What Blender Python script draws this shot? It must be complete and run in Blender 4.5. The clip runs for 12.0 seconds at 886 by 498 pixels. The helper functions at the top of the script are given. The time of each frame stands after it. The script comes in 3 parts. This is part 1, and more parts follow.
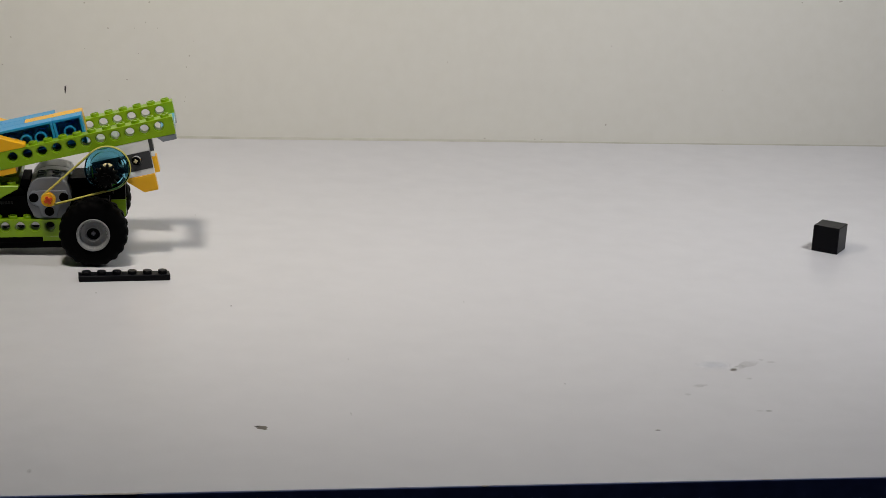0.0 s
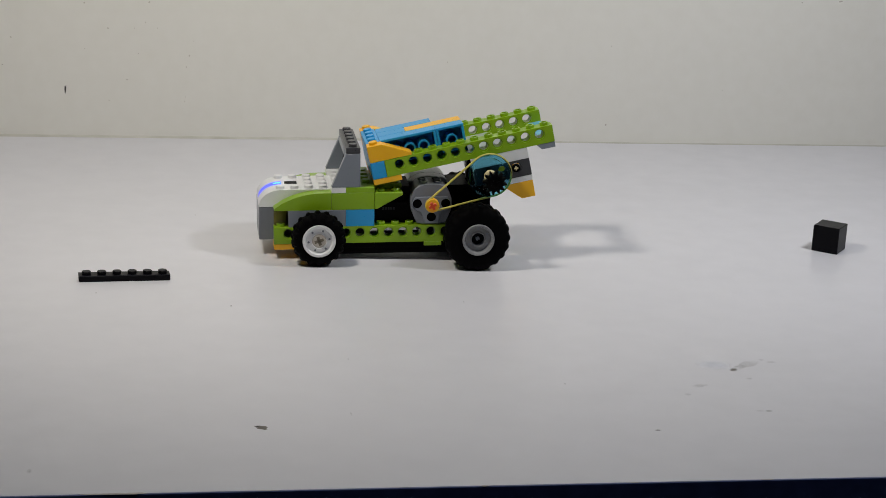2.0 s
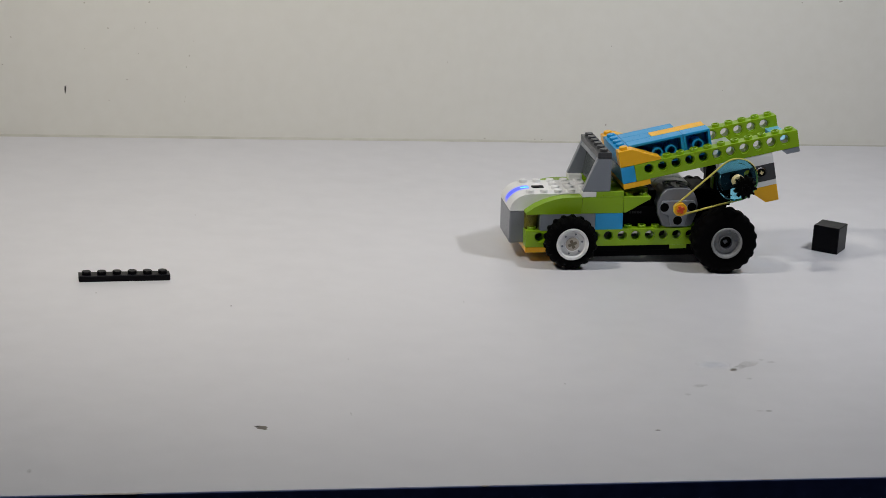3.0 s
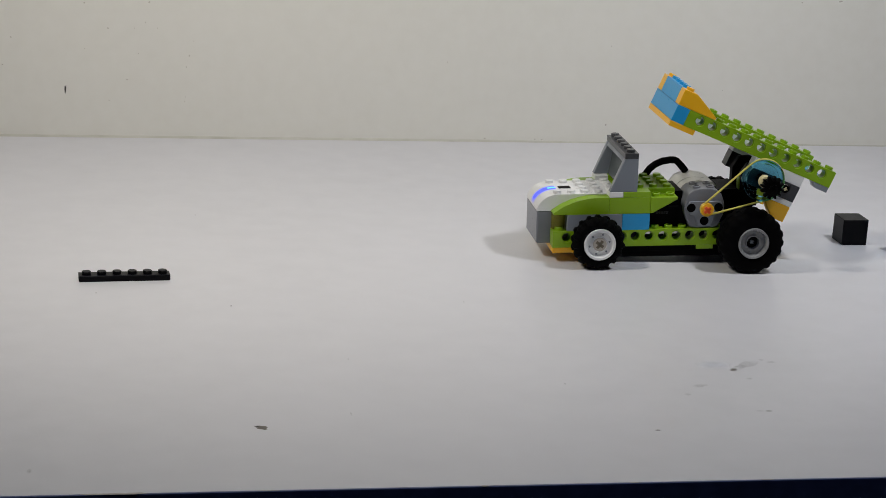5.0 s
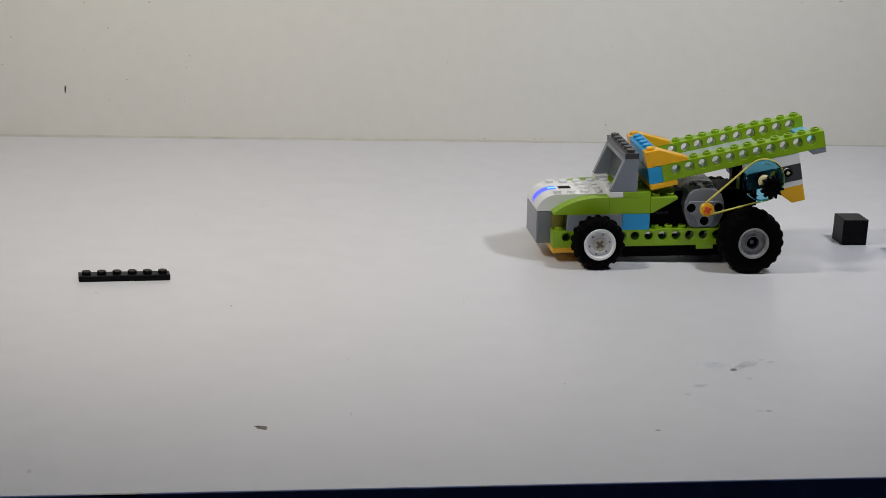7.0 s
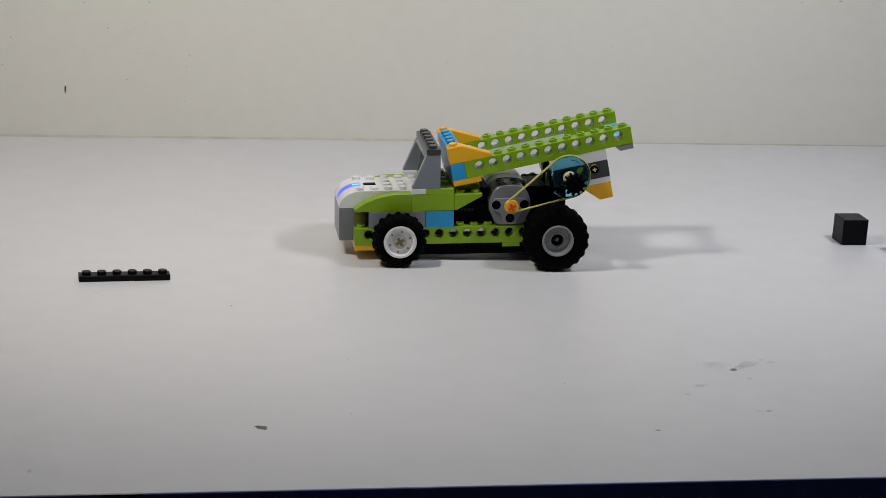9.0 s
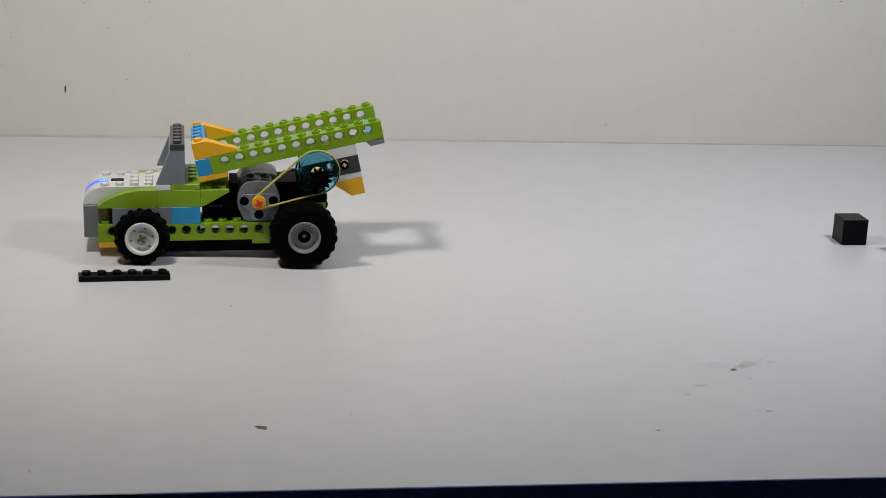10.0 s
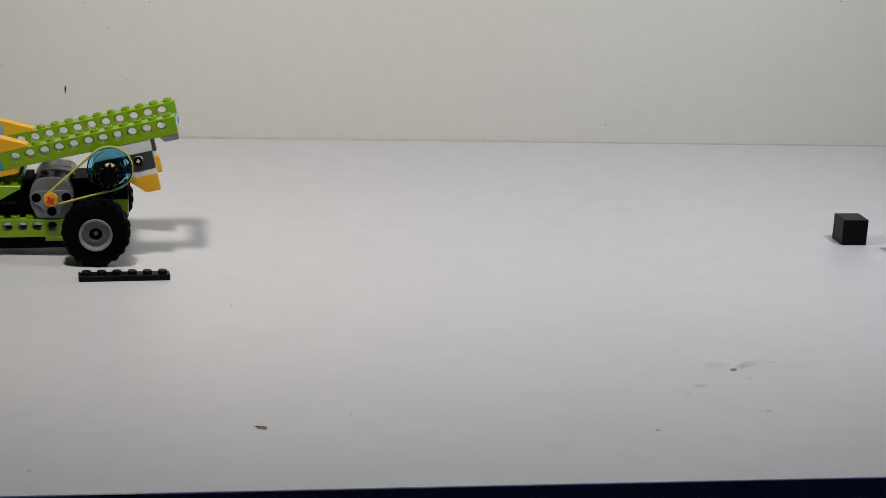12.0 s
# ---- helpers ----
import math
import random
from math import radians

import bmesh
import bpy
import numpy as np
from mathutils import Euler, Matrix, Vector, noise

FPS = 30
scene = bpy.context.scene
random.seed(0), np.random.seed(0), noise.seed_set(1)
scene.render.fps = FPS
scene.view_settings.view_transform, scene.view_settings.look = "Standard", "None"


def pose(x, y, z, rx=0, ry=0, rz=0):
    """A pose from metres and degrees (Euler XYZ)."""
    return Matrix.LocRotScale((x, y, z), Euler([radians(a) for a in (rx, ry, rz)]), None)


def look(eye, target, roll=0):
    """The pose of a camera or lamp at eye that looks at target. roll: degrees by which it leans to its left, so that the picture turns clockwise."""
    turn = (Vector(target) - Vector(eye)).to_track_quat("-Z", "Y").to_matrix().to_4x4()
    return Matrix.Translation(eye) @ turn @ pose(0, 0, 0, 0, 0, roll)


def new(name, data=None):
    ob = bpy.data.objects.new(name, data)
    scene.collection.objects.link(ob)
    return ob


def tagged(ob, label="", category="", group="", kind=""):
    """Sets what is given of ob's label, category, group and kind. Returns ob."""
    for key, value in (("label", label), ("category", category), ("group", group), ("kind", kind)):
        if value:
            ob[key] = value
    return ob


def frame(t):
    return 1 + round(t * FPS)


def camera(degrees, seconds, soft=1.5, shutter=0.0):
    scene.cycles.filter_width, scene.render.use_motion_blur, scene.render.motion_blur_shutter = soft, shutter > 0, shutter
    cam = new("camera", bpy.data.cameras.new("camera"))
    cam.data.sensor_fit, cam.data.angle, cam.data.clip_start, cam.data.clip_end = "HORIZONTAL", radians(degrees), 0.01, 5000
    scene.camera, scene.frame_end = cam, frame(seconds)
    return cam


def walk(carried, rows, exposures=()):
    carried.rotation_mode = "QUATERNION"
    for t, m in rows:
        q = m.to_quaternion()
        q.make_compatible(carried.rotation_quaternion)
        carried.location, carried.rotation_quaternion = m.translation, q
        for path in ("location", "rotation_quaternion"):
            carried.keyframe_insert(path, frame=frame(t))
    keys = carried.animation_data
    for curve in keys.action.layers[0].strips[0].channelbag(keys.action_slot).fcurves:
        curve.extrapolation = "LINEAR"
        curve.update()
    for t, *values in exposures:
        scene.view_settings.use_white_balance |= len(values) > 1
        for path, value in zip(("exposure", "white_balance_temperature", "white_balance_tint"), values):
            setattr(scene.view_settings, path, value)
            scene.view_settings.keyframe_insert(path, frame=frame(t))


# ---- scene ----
cam = camera(26.41, 12.0, soft=0.75)
EYE = (0.0, 0.0, 0.30136)
TILT, LEAN = 16.034, 3.077
CAM_POSE = pose(*EYE, 90 - TILT, 0, 0) @ pose(0, 0, 0, 0, 0, LEAN)
walk(cam, [(0, CAM_POSE), (12.0, CAM_POSE)], exposures=[(0, -0.03, 6720, 10), (0.45, -0.045, 6500, 10), (12.0, -0.045, 6500, 10)])

# ---- light: two small desk lamps above the front of the table and an added overhead fill ----
world = bpy.data.worlds.new("room_light")
scene.world = world
world.use_nodes = True
world.node_tree.nodes["Background"].inputs[0].default_value = (0.80, 0.86, 1.0, 1)
world.node_tree.nodes["Background"].inputs[1].default_value = 0.02


def desk_light(name, eye, target, size, watts, colour):
    data = bpy.data.lights.new(name, "AREA")
    data.shape, data.size, data.energy, data.color = "DISK", size, watts, colour
    ob = new(name, data)
    ob.matrix_world = look(eye, target)
    return ob


desk_light("lamp_warm", (-0.216, 0.878, 0.427), (0.0, 1.30, 0.03), 0.060, 1.32, (1.0, 0.94, 0.825))
desk_light("lamp_cool", (0.363, 0.973, 0.432), (0.0, 1.40, 0.08), 0.050, 1.26, (0.97, 0.98, 1.0))

# added unseen fill, tinted blue to cool the table front and lift its edge
desk_light("ceiling_lamp", (0.05, 0.40, 1.86), (0.05, 0.9, 0.0), 0.45, 2.0, (0.74, 0.88, 1.25))

# ---- materials ----


def nodes_of(m):
    m.use_nodes = True
    return m.node_tree.nodes, m.node_tree.links, m.node_tree.nodes["Principled BSDF"]


def plastic(name, colour, rough=0.3, spread=0.05, bump=0.004, coat=0.0, gloss=0.38):
    """Moulded plastic: faint blotches, dust and scuffs."""
    m = bpy.data.materials.new(name)
    n, l, b = nodes_of(m)
    geo = n.new("ShaderNodeTexCoord")
    big = n.new("ShaderNodeTexNoise")
    big.inputs["Scale"].default_value, big.inputs["Detail"].default_value = 60, 4
    fine = n.new("ShaderNodeTexNoise")
    fine.inputs["Scale"].default_value, fine.inputs["Detail"].default_value = 900, 3
    for t in (big, fine):
        l.new(geo.outputs["Object"], t.inputs["Vector"])
    ramp = n.new("ShaderNodeMapRange")
    ramp.inputs["To Min"].default_value, ramp.inputs["To Max"].default_value = 1 - spread, 1 + spread
    l.new(big.outputs["Fac"], ramp.inputs["Value"])
    mul = n.new("ShaderNodeVectorMath")
    mul.operation = "SCALE"
    mul.inputs[0].default_value = colour
    l.new(ramp.outputs["Result"], mul.inputs["Scale"])
    l.new(mul.outputs["Vector"], b.inputs["Base Color"])
    rr = n.new("ShaderNodeMapRange")
    rr.inputs["From Min"].default_value, rr.inputs["From Max"].default_value = 0.3, 0.7
    rr.inputs["To Min"].default_value, rr.inputs["To Max"].default_value = rough * 0.9, rough * 1.12
    l.new(fine.outputs["Fac"], rr.inputs["Value"])
    l.new(rr.outputs["Result"], b.inputs["Roughness"])
    bp = n.new("ShaderNodeBump")
    bp.inputs["Strength"].default_value, bp.inputs["Distance"].default_value = bump, 0.0004
    l.new(fine.outputs["Fac"], bp.inputs["Height"])
    l.new(bp.outputs["Normal"], b.inputs["Normal"])
    b.inputs["Coat Weight"].default_value = coat
    b.inputs["IOR"].default_value = 1.5
    b.inputs["Specular IOR Level"].default_value = gloss
    return m


LIME = plastic("lime_plastic", (0.235, 0.41, 0.009))
AZURE = plastic("azure_plastic", (0.018, 0.315, 0.66))
ORANGE = plastic("orange_yellow_plastic", (0.90, 0.47, 0.014))
WHITE = plastic("white_plastic", (0.80, 0.805, 0.81))
GREY = plastic("blue_grey_plastic", (0.205, 0.228, 0.265))
MIDGREY = plastic("light_grey_plastic", (0.18, 0.19, 0.215))
PALEGREY = plastic("pale_grey_plastic", (0.60, 0.61, 0.61))
BEDGREY = plastic("grey_green_plastic", (0.34, 0.39, 0.38))
DARK = plastic("dark_grey_plastic", (0.05, 0.052, 0.057))
BLACK = plastic("black_plastic", (0.0014, 0.0014, 0.0016), rough=0.42, gloss=0.03)
RUBBER = plastic("black_rubber", (0.0019, 0.0019, 0.0022), rough=0.62, bump=0.1, gloss=0.03)
PRINT = plastic("faded_grey_print", (0.022, 0.022, 0.024), gloss=0.1)
RED = plastic("red_plastic", (0.75, 0.09, 0.02))
BELT = plastic("yellow_rubber", (0.62, 0.55, 0.12), rough=0.5)
TAN = plastic("tan_plastic", (0.50, 0.46, 0.40))
CUBE = plastic("satin_black_plastic", (0.0035, 0.0034, 0.005), rough=0.30, gloss=0.09)
AXLE = plastic("dark_tan_plastic", (0.17, 0.145, 0.105))
BUSH = plastic("cream_plastic", (0.70, 0.62, 0.35))
SILVER = plastic("silver_grey_plastic", (0.25, 0.255, 0.26), rough=0.26)
PANE = plastic("smoked_grey_plastic", (0.085, 0.10, 0.105), rough=0.22)

CLEAR = bpy.data.materials.new("clear_teal_plastic")
_n, _l, _b = nodes_of(CLEAR)
_b.inputs["Base Color"].default_value = (0.24, 0.66, 0.84, 1)
_b.inputs["Roughness"].default_value = 0.06
_b.inputs["Transmission Weight"].default_value = 1.0
_b.inputs["IOR"].default_value = 1.13

PALE = bpy.data.materials.new("clear_pale_blue_plastic")
_n, _l, _b = nodes_of(PALE)
_b.inputs["Base Color"].default_value = (0.25, 0.68, 0.92, 1)
_b.inputs["Roughness"].default_value = 0.15
_b.inputs["Transmission Weight"].default_value = 0.4

OLIVE = bpy.data.materials.new("clear_yellow_green_plastic")
_n, _l, _b = nodes_of(OLIVE)
_b.inputs["Base Color"].default_value = (0.42, 0.38, 0.04, 1)
_b.inputs["Roughness"].default_value = 0.12
_b.inputs["Transmission Weight"].default_value = 0.7
_b.inputs["IOR"].default_value = 1.3

# light guide in the hub: brightest along its middle, spreading into the white shell beside it
GLOW = bpy.data.materials.new("blue_status_light")
_n, _l, _b = nodes_of(GLOW)
_b.inputs["Base Color"].default_value = (0.76, 0.76, 0.76, 1)
_b.inputs["Roughness"].default_value = 0.3
_b.inputs["Emission Color"].default_value = (0.04, 0.07, 1.0, 1)
_co = _n.new("ShaderNodeTexCoord")
_sp = _n.new("ShaderNodeSeparateXYZ")
_l.new(_co.outputs["Generated"], _sp.inputs["Vector"])
_ce = _n.new("ShaderNodeMath")
_ce.operation = "SUBTRACT"
_ce.inputs[1].default_value = 0.5
_l.new(_sp.outputs["Y"], _ce.inputs[0])
_ab = _n.new("ShaderNodeMath")
_ab.operation = "ABSOLUTE"
_l.new(_ce.outputs["Value"], _ab.inputs[0])
_mr = _n.new("ShaderNodeMapRange")
_mr.interpolation_type = "SMOOTHERSTEP"
_mr.inputs["From Min"].default_value, _mr.inputs["From Max"].default_value = 0.48, 0.06
_mr.inputs["To Min"].default_value, _mr.inputs["To Max"].default_value = 0.0, 1.3
_l.new(_ab.outputs["Value"], _mr.inputs["Value"])
_ends = _n.new("ShaderNodeMapRange")
_ends.interpolation_type = "SMOOTHSTEP"
_ends.inputs["From Min"].default_value, _ends.inputs["From Max"].default_value = 0.0, 0.55
_l.new(_sp.outputs["Z"], _ends.inputs["Value"])
_mu = _n.new("ShaderNodeMath")
_mu.operation = "MULTIPLY"
_l.new(_mr.outputs["Result"], _mu.inputs[0])
_l.new(_ends.outputs["Result"], _mu.inputs[1])
_l.new(_mu.outputs["Value"], _b.inputs["Emission Strength"])
_mx = _n.new("ShaderNodeMix")
_mx.data_type = "RGBA"
_mx.inputs["A"].default_value, _mx.inputs["B"].default_value = (0.76, 0.76, 0.76, 1), (0.03, 0.05, 0.6, 1)
_l.new(_mu.outputs["Value"], _mx.inputs["Factor"])
_l.new(_mx.outputs["Result"], _b.inputs["Base Color"])

CORE = bpy.data.materials.new("pale_blue_status_light")
_n, _l, _b = nodes_of(CORE)
_b.inputs["Base Color"].default_value = (0.1, 0.3, 0.8, 1)
_b.inputs["Emission Color"].default_value = (0.06, 0.36, 1.0, 1)
_b.inputs["Emission Strength"].default_value = 1.9


def surface(name, colour, stain, rough, scales, amount, bump, coat=0.0):
    """A large painted or coated face with two scales of soft unevenness."""
    m = bpy.data.materials.new(name)
    n, l, b = nodes_of(m)
    geo = n.new("ShaderNodeTexCoord")
    mixes = []
    for s, d in zip(scales, (3, 6)):
        t = n.new("ShaderNodeTexNoise")
        t.inputs["Scale"].default_value, t.inputs["Detail"].default_value = s, d
        l.new(geo.outputs["Object"], t.inputs["Vector"])
        mixes.append(t)
    add = n.new("ShaderNodeMath")
    add.operation = "MULTIPLY"
    l.new(mixes[0].outputs["Fac"], add.inputs[0])
    l.new(mixes[1].outputs["Fac"], add.inputs[1])
    ramp = n.new("ShaderNodeMapRange")
    ramp.inputs["From Min"].default_value, ramp.inputs["From Max"].default_value = 0.1, 0.45
    ramp.inputs["To Min"].default_value, ramp.inputs["To Max"].default_value = 0.0, amount
    l.new(add.outputs["Value"], ramp.inputs["Value"])
    mix = n.new("ShaderNodeMix")
    mix.data_type = "RGBA"
    mix.inputs["A"].default_value, mix.inputs["B"].default_value = (*colour, 1), (*stain, 1)
    l.new(ramp.outputs["Result"], mix.inputs["Factor"])
    l.new(mix.outputs["Result"], b.inputs["Base Color"])
    rr = n.new("ShaderNodeMapRange")
    rr.inputs["To Min"].default_value, rr.inputs["To Max"].default_value = rough * 0.8, rough * 1.2
    l.new(mixes[1].outputs["Fac"], rr.inputs["Value"])
    l.new(rr.outputs["Result"], b.inputs["Roughness"])
    bp = n.new("ShaderNodeBump")
    bp.inputs["Strength"].default_value, bp.inputs["Distance"].default_value = bump, 0.001
    l.new(mixes[1].outputs["Fac"], bp.inputs["Height"])
    l.new(bp.outputs["Normal"], b.inputs["Normal"])
    b.inputs["Coat Weight"].default_value = coat
    b.inputs["Coat Roughness"].default_value = 0.12
    return m


TABLE = surface("white_laminate", (0.719, 0.716, 0.757), (0.633, 0.632, 0.663), 0.32, (4, 55), 0.5, 0.012, 0.0)
WALL = surface("white_wall_paint", (0.742, 0.733, 0.688), (0.665, 0.65, 0.59), 0.6, (3, 90), 0.5, 0.10)
# unseen room faces, kept dark so that little light bounces back on the desk
ROOM = surface("dimmed_room_paint", (0.13, 0.13, 0.13), (0.10, 0.10, 0.10), 0.8, (2, 40), 0.5, 0.05)
FLOOR = surface("dark_blue_floor", (0.05, 0.075, 0.19), (0.03, 0.045, 0.11), 0.6, (6, 60), 0.6, 0.1)
EDGE = surface("table_edge_band", (0.20, 0.25, 0.52), (0.10, 0.12, 0.26), 0.45, (15, 120), 0.8, 0.1)
GRIME = surface("grey_brown_grime", (0.10, 0.088, 0.072), (0.26, 0.24, 0.21), 0.7, (90, 400), 0.8, 0.2)
SEAM = surface("uneven_grey_seam", (0.62, 0.61, 0.55), (0.42, 0.41, 0.35), 0.7, (14, 70), 0.8, 0.1)
FAINT = surface("faint_wall_mark", (0.46, 0.43, 0.38), (0.60, 0.57, 0.52), 0.7, (200, 900), 0.6, 0.1)


def stain(name, colour, strength):
    """A thin stain or painted glare that thins out towards its rim, with a broken grain."""
    m = bpy.data.materials.new(name)
    n, l, b = nodes_of(m)
    b.inputs["Base Color"].default_value = (*colour, 1)
    b.inputs["Roughness"].default_value = 0.45
    geo = n.new("ShaderNodeTexCoord")
    flat = n.new("ShaderNodeVectorMath")
    flat.operation = "MULTIPLY_ADD"
    flat.inputs[1].default_value, flat.inputs[2].default_value = (2, 2, 0), (-1, -1, 0)
    l.new(geo.outputs["Generated"], flat.inputs[0])
    far = n.new("ShaderNodeVectorMath")
    far.operation = "LENGTH"
    l.new(flat.outputs["Vector"], far.inputs[0])
    ramp = n.new("ShaderNodeMapRange")
    ramp.interpolation_type = "SMOOTHSTEP"
    ramp.inputs["From Min"].default_value, ramp.inputs["From Max"].default_value = 0.95, 0.25
    ramp.inputs["To Min"].default_value, ramp.inputs["To Max"].default_value = 0.0, strength
    l.new(far.outputs["Value"], ramp.inputs["Value"])
    grain = n.new("ShaderNodeTexNoise")
    grain.inputs["Scale"].default_value, grain.inputs["Detail"].default_value = 260, 5
    l.new(geo.outputs["Object"], grain.inputs["Vector"])
    lift = n.new("ShaderNodeMapRange")
    lift.inputs["From Min"].default_value, lift.inputs["From Max"].default_value = 0.3, 0.6
    lift.inputs["To Min"].default_value = 0.55
    l.new(grain.outputs["Fac"], lift.inputs["Value"])
    mul = n.new("ShaderNodeMath")
    mul.operation = "MULTIPLY"
    l.new(ramp.outputs["Result"], mul.inputs[0])
    l.new(lift.outputs["Result"], mul.inputs[1])
    l.new(mul.outputs["Value"], b.inputs["Alpha"])
    return m


SPECK = stain("soft_grey_grime", (0.17, 0.155, 0.14), 0.55)
STREAK = stain("soft_grey_streak", (0.30, 0.29, 0.28), 0.17)
GLARE = stain("pale_blue_glare", (0.76, 0.84, 0.98), 0.22)
INK = surface("dark_wall_mark", (0.02, 0.018, 0.016), (0.06, 0.055, 0.05), 0.7, (200, 900), 0.6, 0.1)

# ---- mesh tools, in millimetres ----
MM = 0.001


def link(name, bm, material, parent=None, label="", smooth=35, doubles=True):
    if doubles:
        bmesh.ops.remove_doubles(bm, verts=bm.verts, dist=0.002)
    bmesh.ops.recalc_face_normals(bm, faces=bm.faces)
    for v in bm.verts:
        v.co *= MM
    mesh = bpy.data.meshes.new(name)
    bm.to_mesh(mesh)
    bm.free()
    mesh.materials.append(material)
    if smooth:
        mesh.shade_smooth()
        mesh.set_sharp_from_angle(angle=radians(smooth))
    ob = new(name, mesh)
    if parent is not None:
        ob.parent = parent
    if label:
        ob["label"] = label
    return ob


def part(name, bm, material, parent, label=""):
    return link(name, bm, material, parent, label)


def box(bm, x0, x1, y0, y1, z0, z1, bevel=0.17):
    made = bmesh.ops.create_cube(bm, size=1.0)["verts"]
    for v in made:
        v.co = Vector(((x0 + x1) / 2 + v.co.x * (x1 - x0), (y0 + y1) / 2 + v.co.y * (y1 - y0), (z0 + z1) / 2 + v.co.z * (z1 - z0)))
    if bevel:
        edges = list({e for v in made for e in v.link_edges})
        bmesh.ops.bevel(bm, geom=edges, offset=bevel, segments=1, affect="EDGES", profile=0.5)


def prism(bm, outline, y0, y1, bevel=0.25):
    """A block with an outline in x and z, from y0 to y1."""
    front = [bm.verts.new((x, y0, z)) for x, z in outline]
    back = [bm.verts.new((x, y1, z)) for x, z in outline]
    faces = [bm.faces.new(front), bm.faces.new(back[::-1])]
    k = len(outline)
    for i in range(k):
        j = (i + 1) % k
        faces.append(bm.faces.new((front[j], front[i], back[i], back[j])))
    if bevel:
        edges = list({e for f in faces for e in f.edges})
        bmesh.ops.bevel(bm, geom=edges, offset=bevel, segments=1, affect="EDGES", profile=0.5)


def rounded(outline, times):
    """The outline with its corners cut again and again, into a smooth closed curve."""
    for _ in range(times):
        ahead = outline[1:] + outline[:1]
        outline = [p for (ax, az), (bx, bz) in zip(outline, ahead) for p in ((ax * 0.8 + bx * 0.2, az * 0.8 + bz * 0.2), (ax * 0.2 + bx * 0.8, az * 0.2 + bz * 0.8))]
    return outline


def lathe(bm, profile, centre, axis="Y", n=28, closed=True):
    """Turns (radius, height) pairs round an axis."""
    rings = []
    for r, hgt in profile:
        ring = []
        for i in range(n):
            a = 2 * math.pi * i / n
            c, s = r * math.cos(a), r * math.sin(a)
            p = {"Y": (c, hgt, s), "Z": (c, s, hgt), "X": (hgt, c, s)}[axis]
            ring.append(bm.verts.new(Vector(p) + Vector(centre)))
        rings.append(ring)
    m = len(rings)
    for k in range(m if closed else m - 1):
        a, b = rings[k], rings[(k + 1) % m]
        for i in range(n):
            j = (i + 1) % n
            bm.faces.new((a[i], a[j], b[j], b[i]))


def disc(bm, r, y0, y1, centre, axis="Y", n=24, chamfer=0.2):
    """A solid round."""
    lathe(bm, [(0.01, y0), (r - chamfer, y0), (r, y0 + chamfer), (r, y1 - chamfer), (r - chamfer, y1), (0.01, y1)], centre, axis, n, closed=False)


def stud(bm, x, y, z, hollow=False):
    if hollow:
        lathe(bm, [(1.6, 0.1), (1.6, 1.7), (2.25, 1.7), (2.4, 1.5), (2.4, -0.05)], (x, y, z), "Z", 14, closed=False)
        lathe(bm, [(0.01, 0.15), (1.6, 0.15)], (x, y, z), "Z", 14, closed=False)
    else:
        lathe(bm, [(0.01, 1.7), (2.2, 1.7), (2.4, 1.5), (2.4, -0.05)], (x, y, z), "Z", 14, closed=False)


def studs(bm, xs, ys, z, hollow=False):
    for x in xs:
        for y in ys:
            stud(bm, x, y, z, hollow)


def hole_cell(bm, xc, zc, x0, x1, z0, z1, y0, y1):
    """One cell of a beam with a counterbored round hole through it."""
    outer = []
    corners = [(x0, z0), (x1, z0), (x1, z1), (x0, z1)]
    for i in range(4):
        (ax, az), (bx, bz) = corners[i], corners[(i + 1) % 4]
        for k in range(4):
            outer.append((ax + (bx - ax) * k / 4, az + (bz - az) * k / 4))

    def circle(r):
        return [(xc + r * math.cos(radians(225 + 22.5 * k)), zc + r * math.sin(radians(225 + 22.5 * k))) for k in range(16)]
    loops = [(outer, y0), (circle(3.1), y0), (circle(3.1), y0 + 0.9), (circle(2.45), y0 + 0.9),
             (circle(2.45), y1 - 0.9), (circle(3.1), y1 - 0.9), (circle(3.1), y1), (outer, y1)]
    rings = [[bm.verts.new((x, y, z)) for x, z in pts] for pts, y in loops]
    for a, b in zip(rings, rings[1:]):
        for i in range(16):
            j = (i + 1) % 16
            bm.faces.new((a[i], a[j], b[j], b[i]))


def beam(bm, length, y0, x0=0.0, z0=0.0, stud_row=True, width=7.9):
    """A studded beam with a row of holes between its studs."""
    z1, y1, n = z0 + 9.6, y0 + width, int(length / 8)
    for k in range(1, n):
        hole_cell(bm, x0 + 8 * k, z0 + 5.8, x0 + 8 * k - 4, x0 + 8 * k + 4, z0, z1, y0, y1)
    cuts = [x0 + 0.05] + [x0 + 4 + 8 * k for k in range(n)] + [x0 + length - 0.05]
    for a, b in ((cuts[0], cuts[1]), (cuts[-2], cuts[-1])):
        for y in (y0, y1):
            bm.faces.new([bm.verts.new(p) for p in ((a, y, z0), (b, y, z0), (b, y, z1), (a, y, z1))])
    for z in (z0, z1):
        bm.faces.new([bm.verts.new(p) for p in ((cuts[0], y0, z), (cuts[-1], y0, z), (cuts[-1], y1, z), (cuts[0], y1, z))])
    for x in (cuts[0], cuts[-1]):
        bm.faces.new([bm.verts.new(p) for p in ((x, y0, z0), (x, y1, z0), (x, y1, z1), (x, y0, z1))])
    if stud_row:
        studs(bm, [x0 + 4 + 8 * k for k in range(n)], [y0 + width / 2], z1, hollow=True)


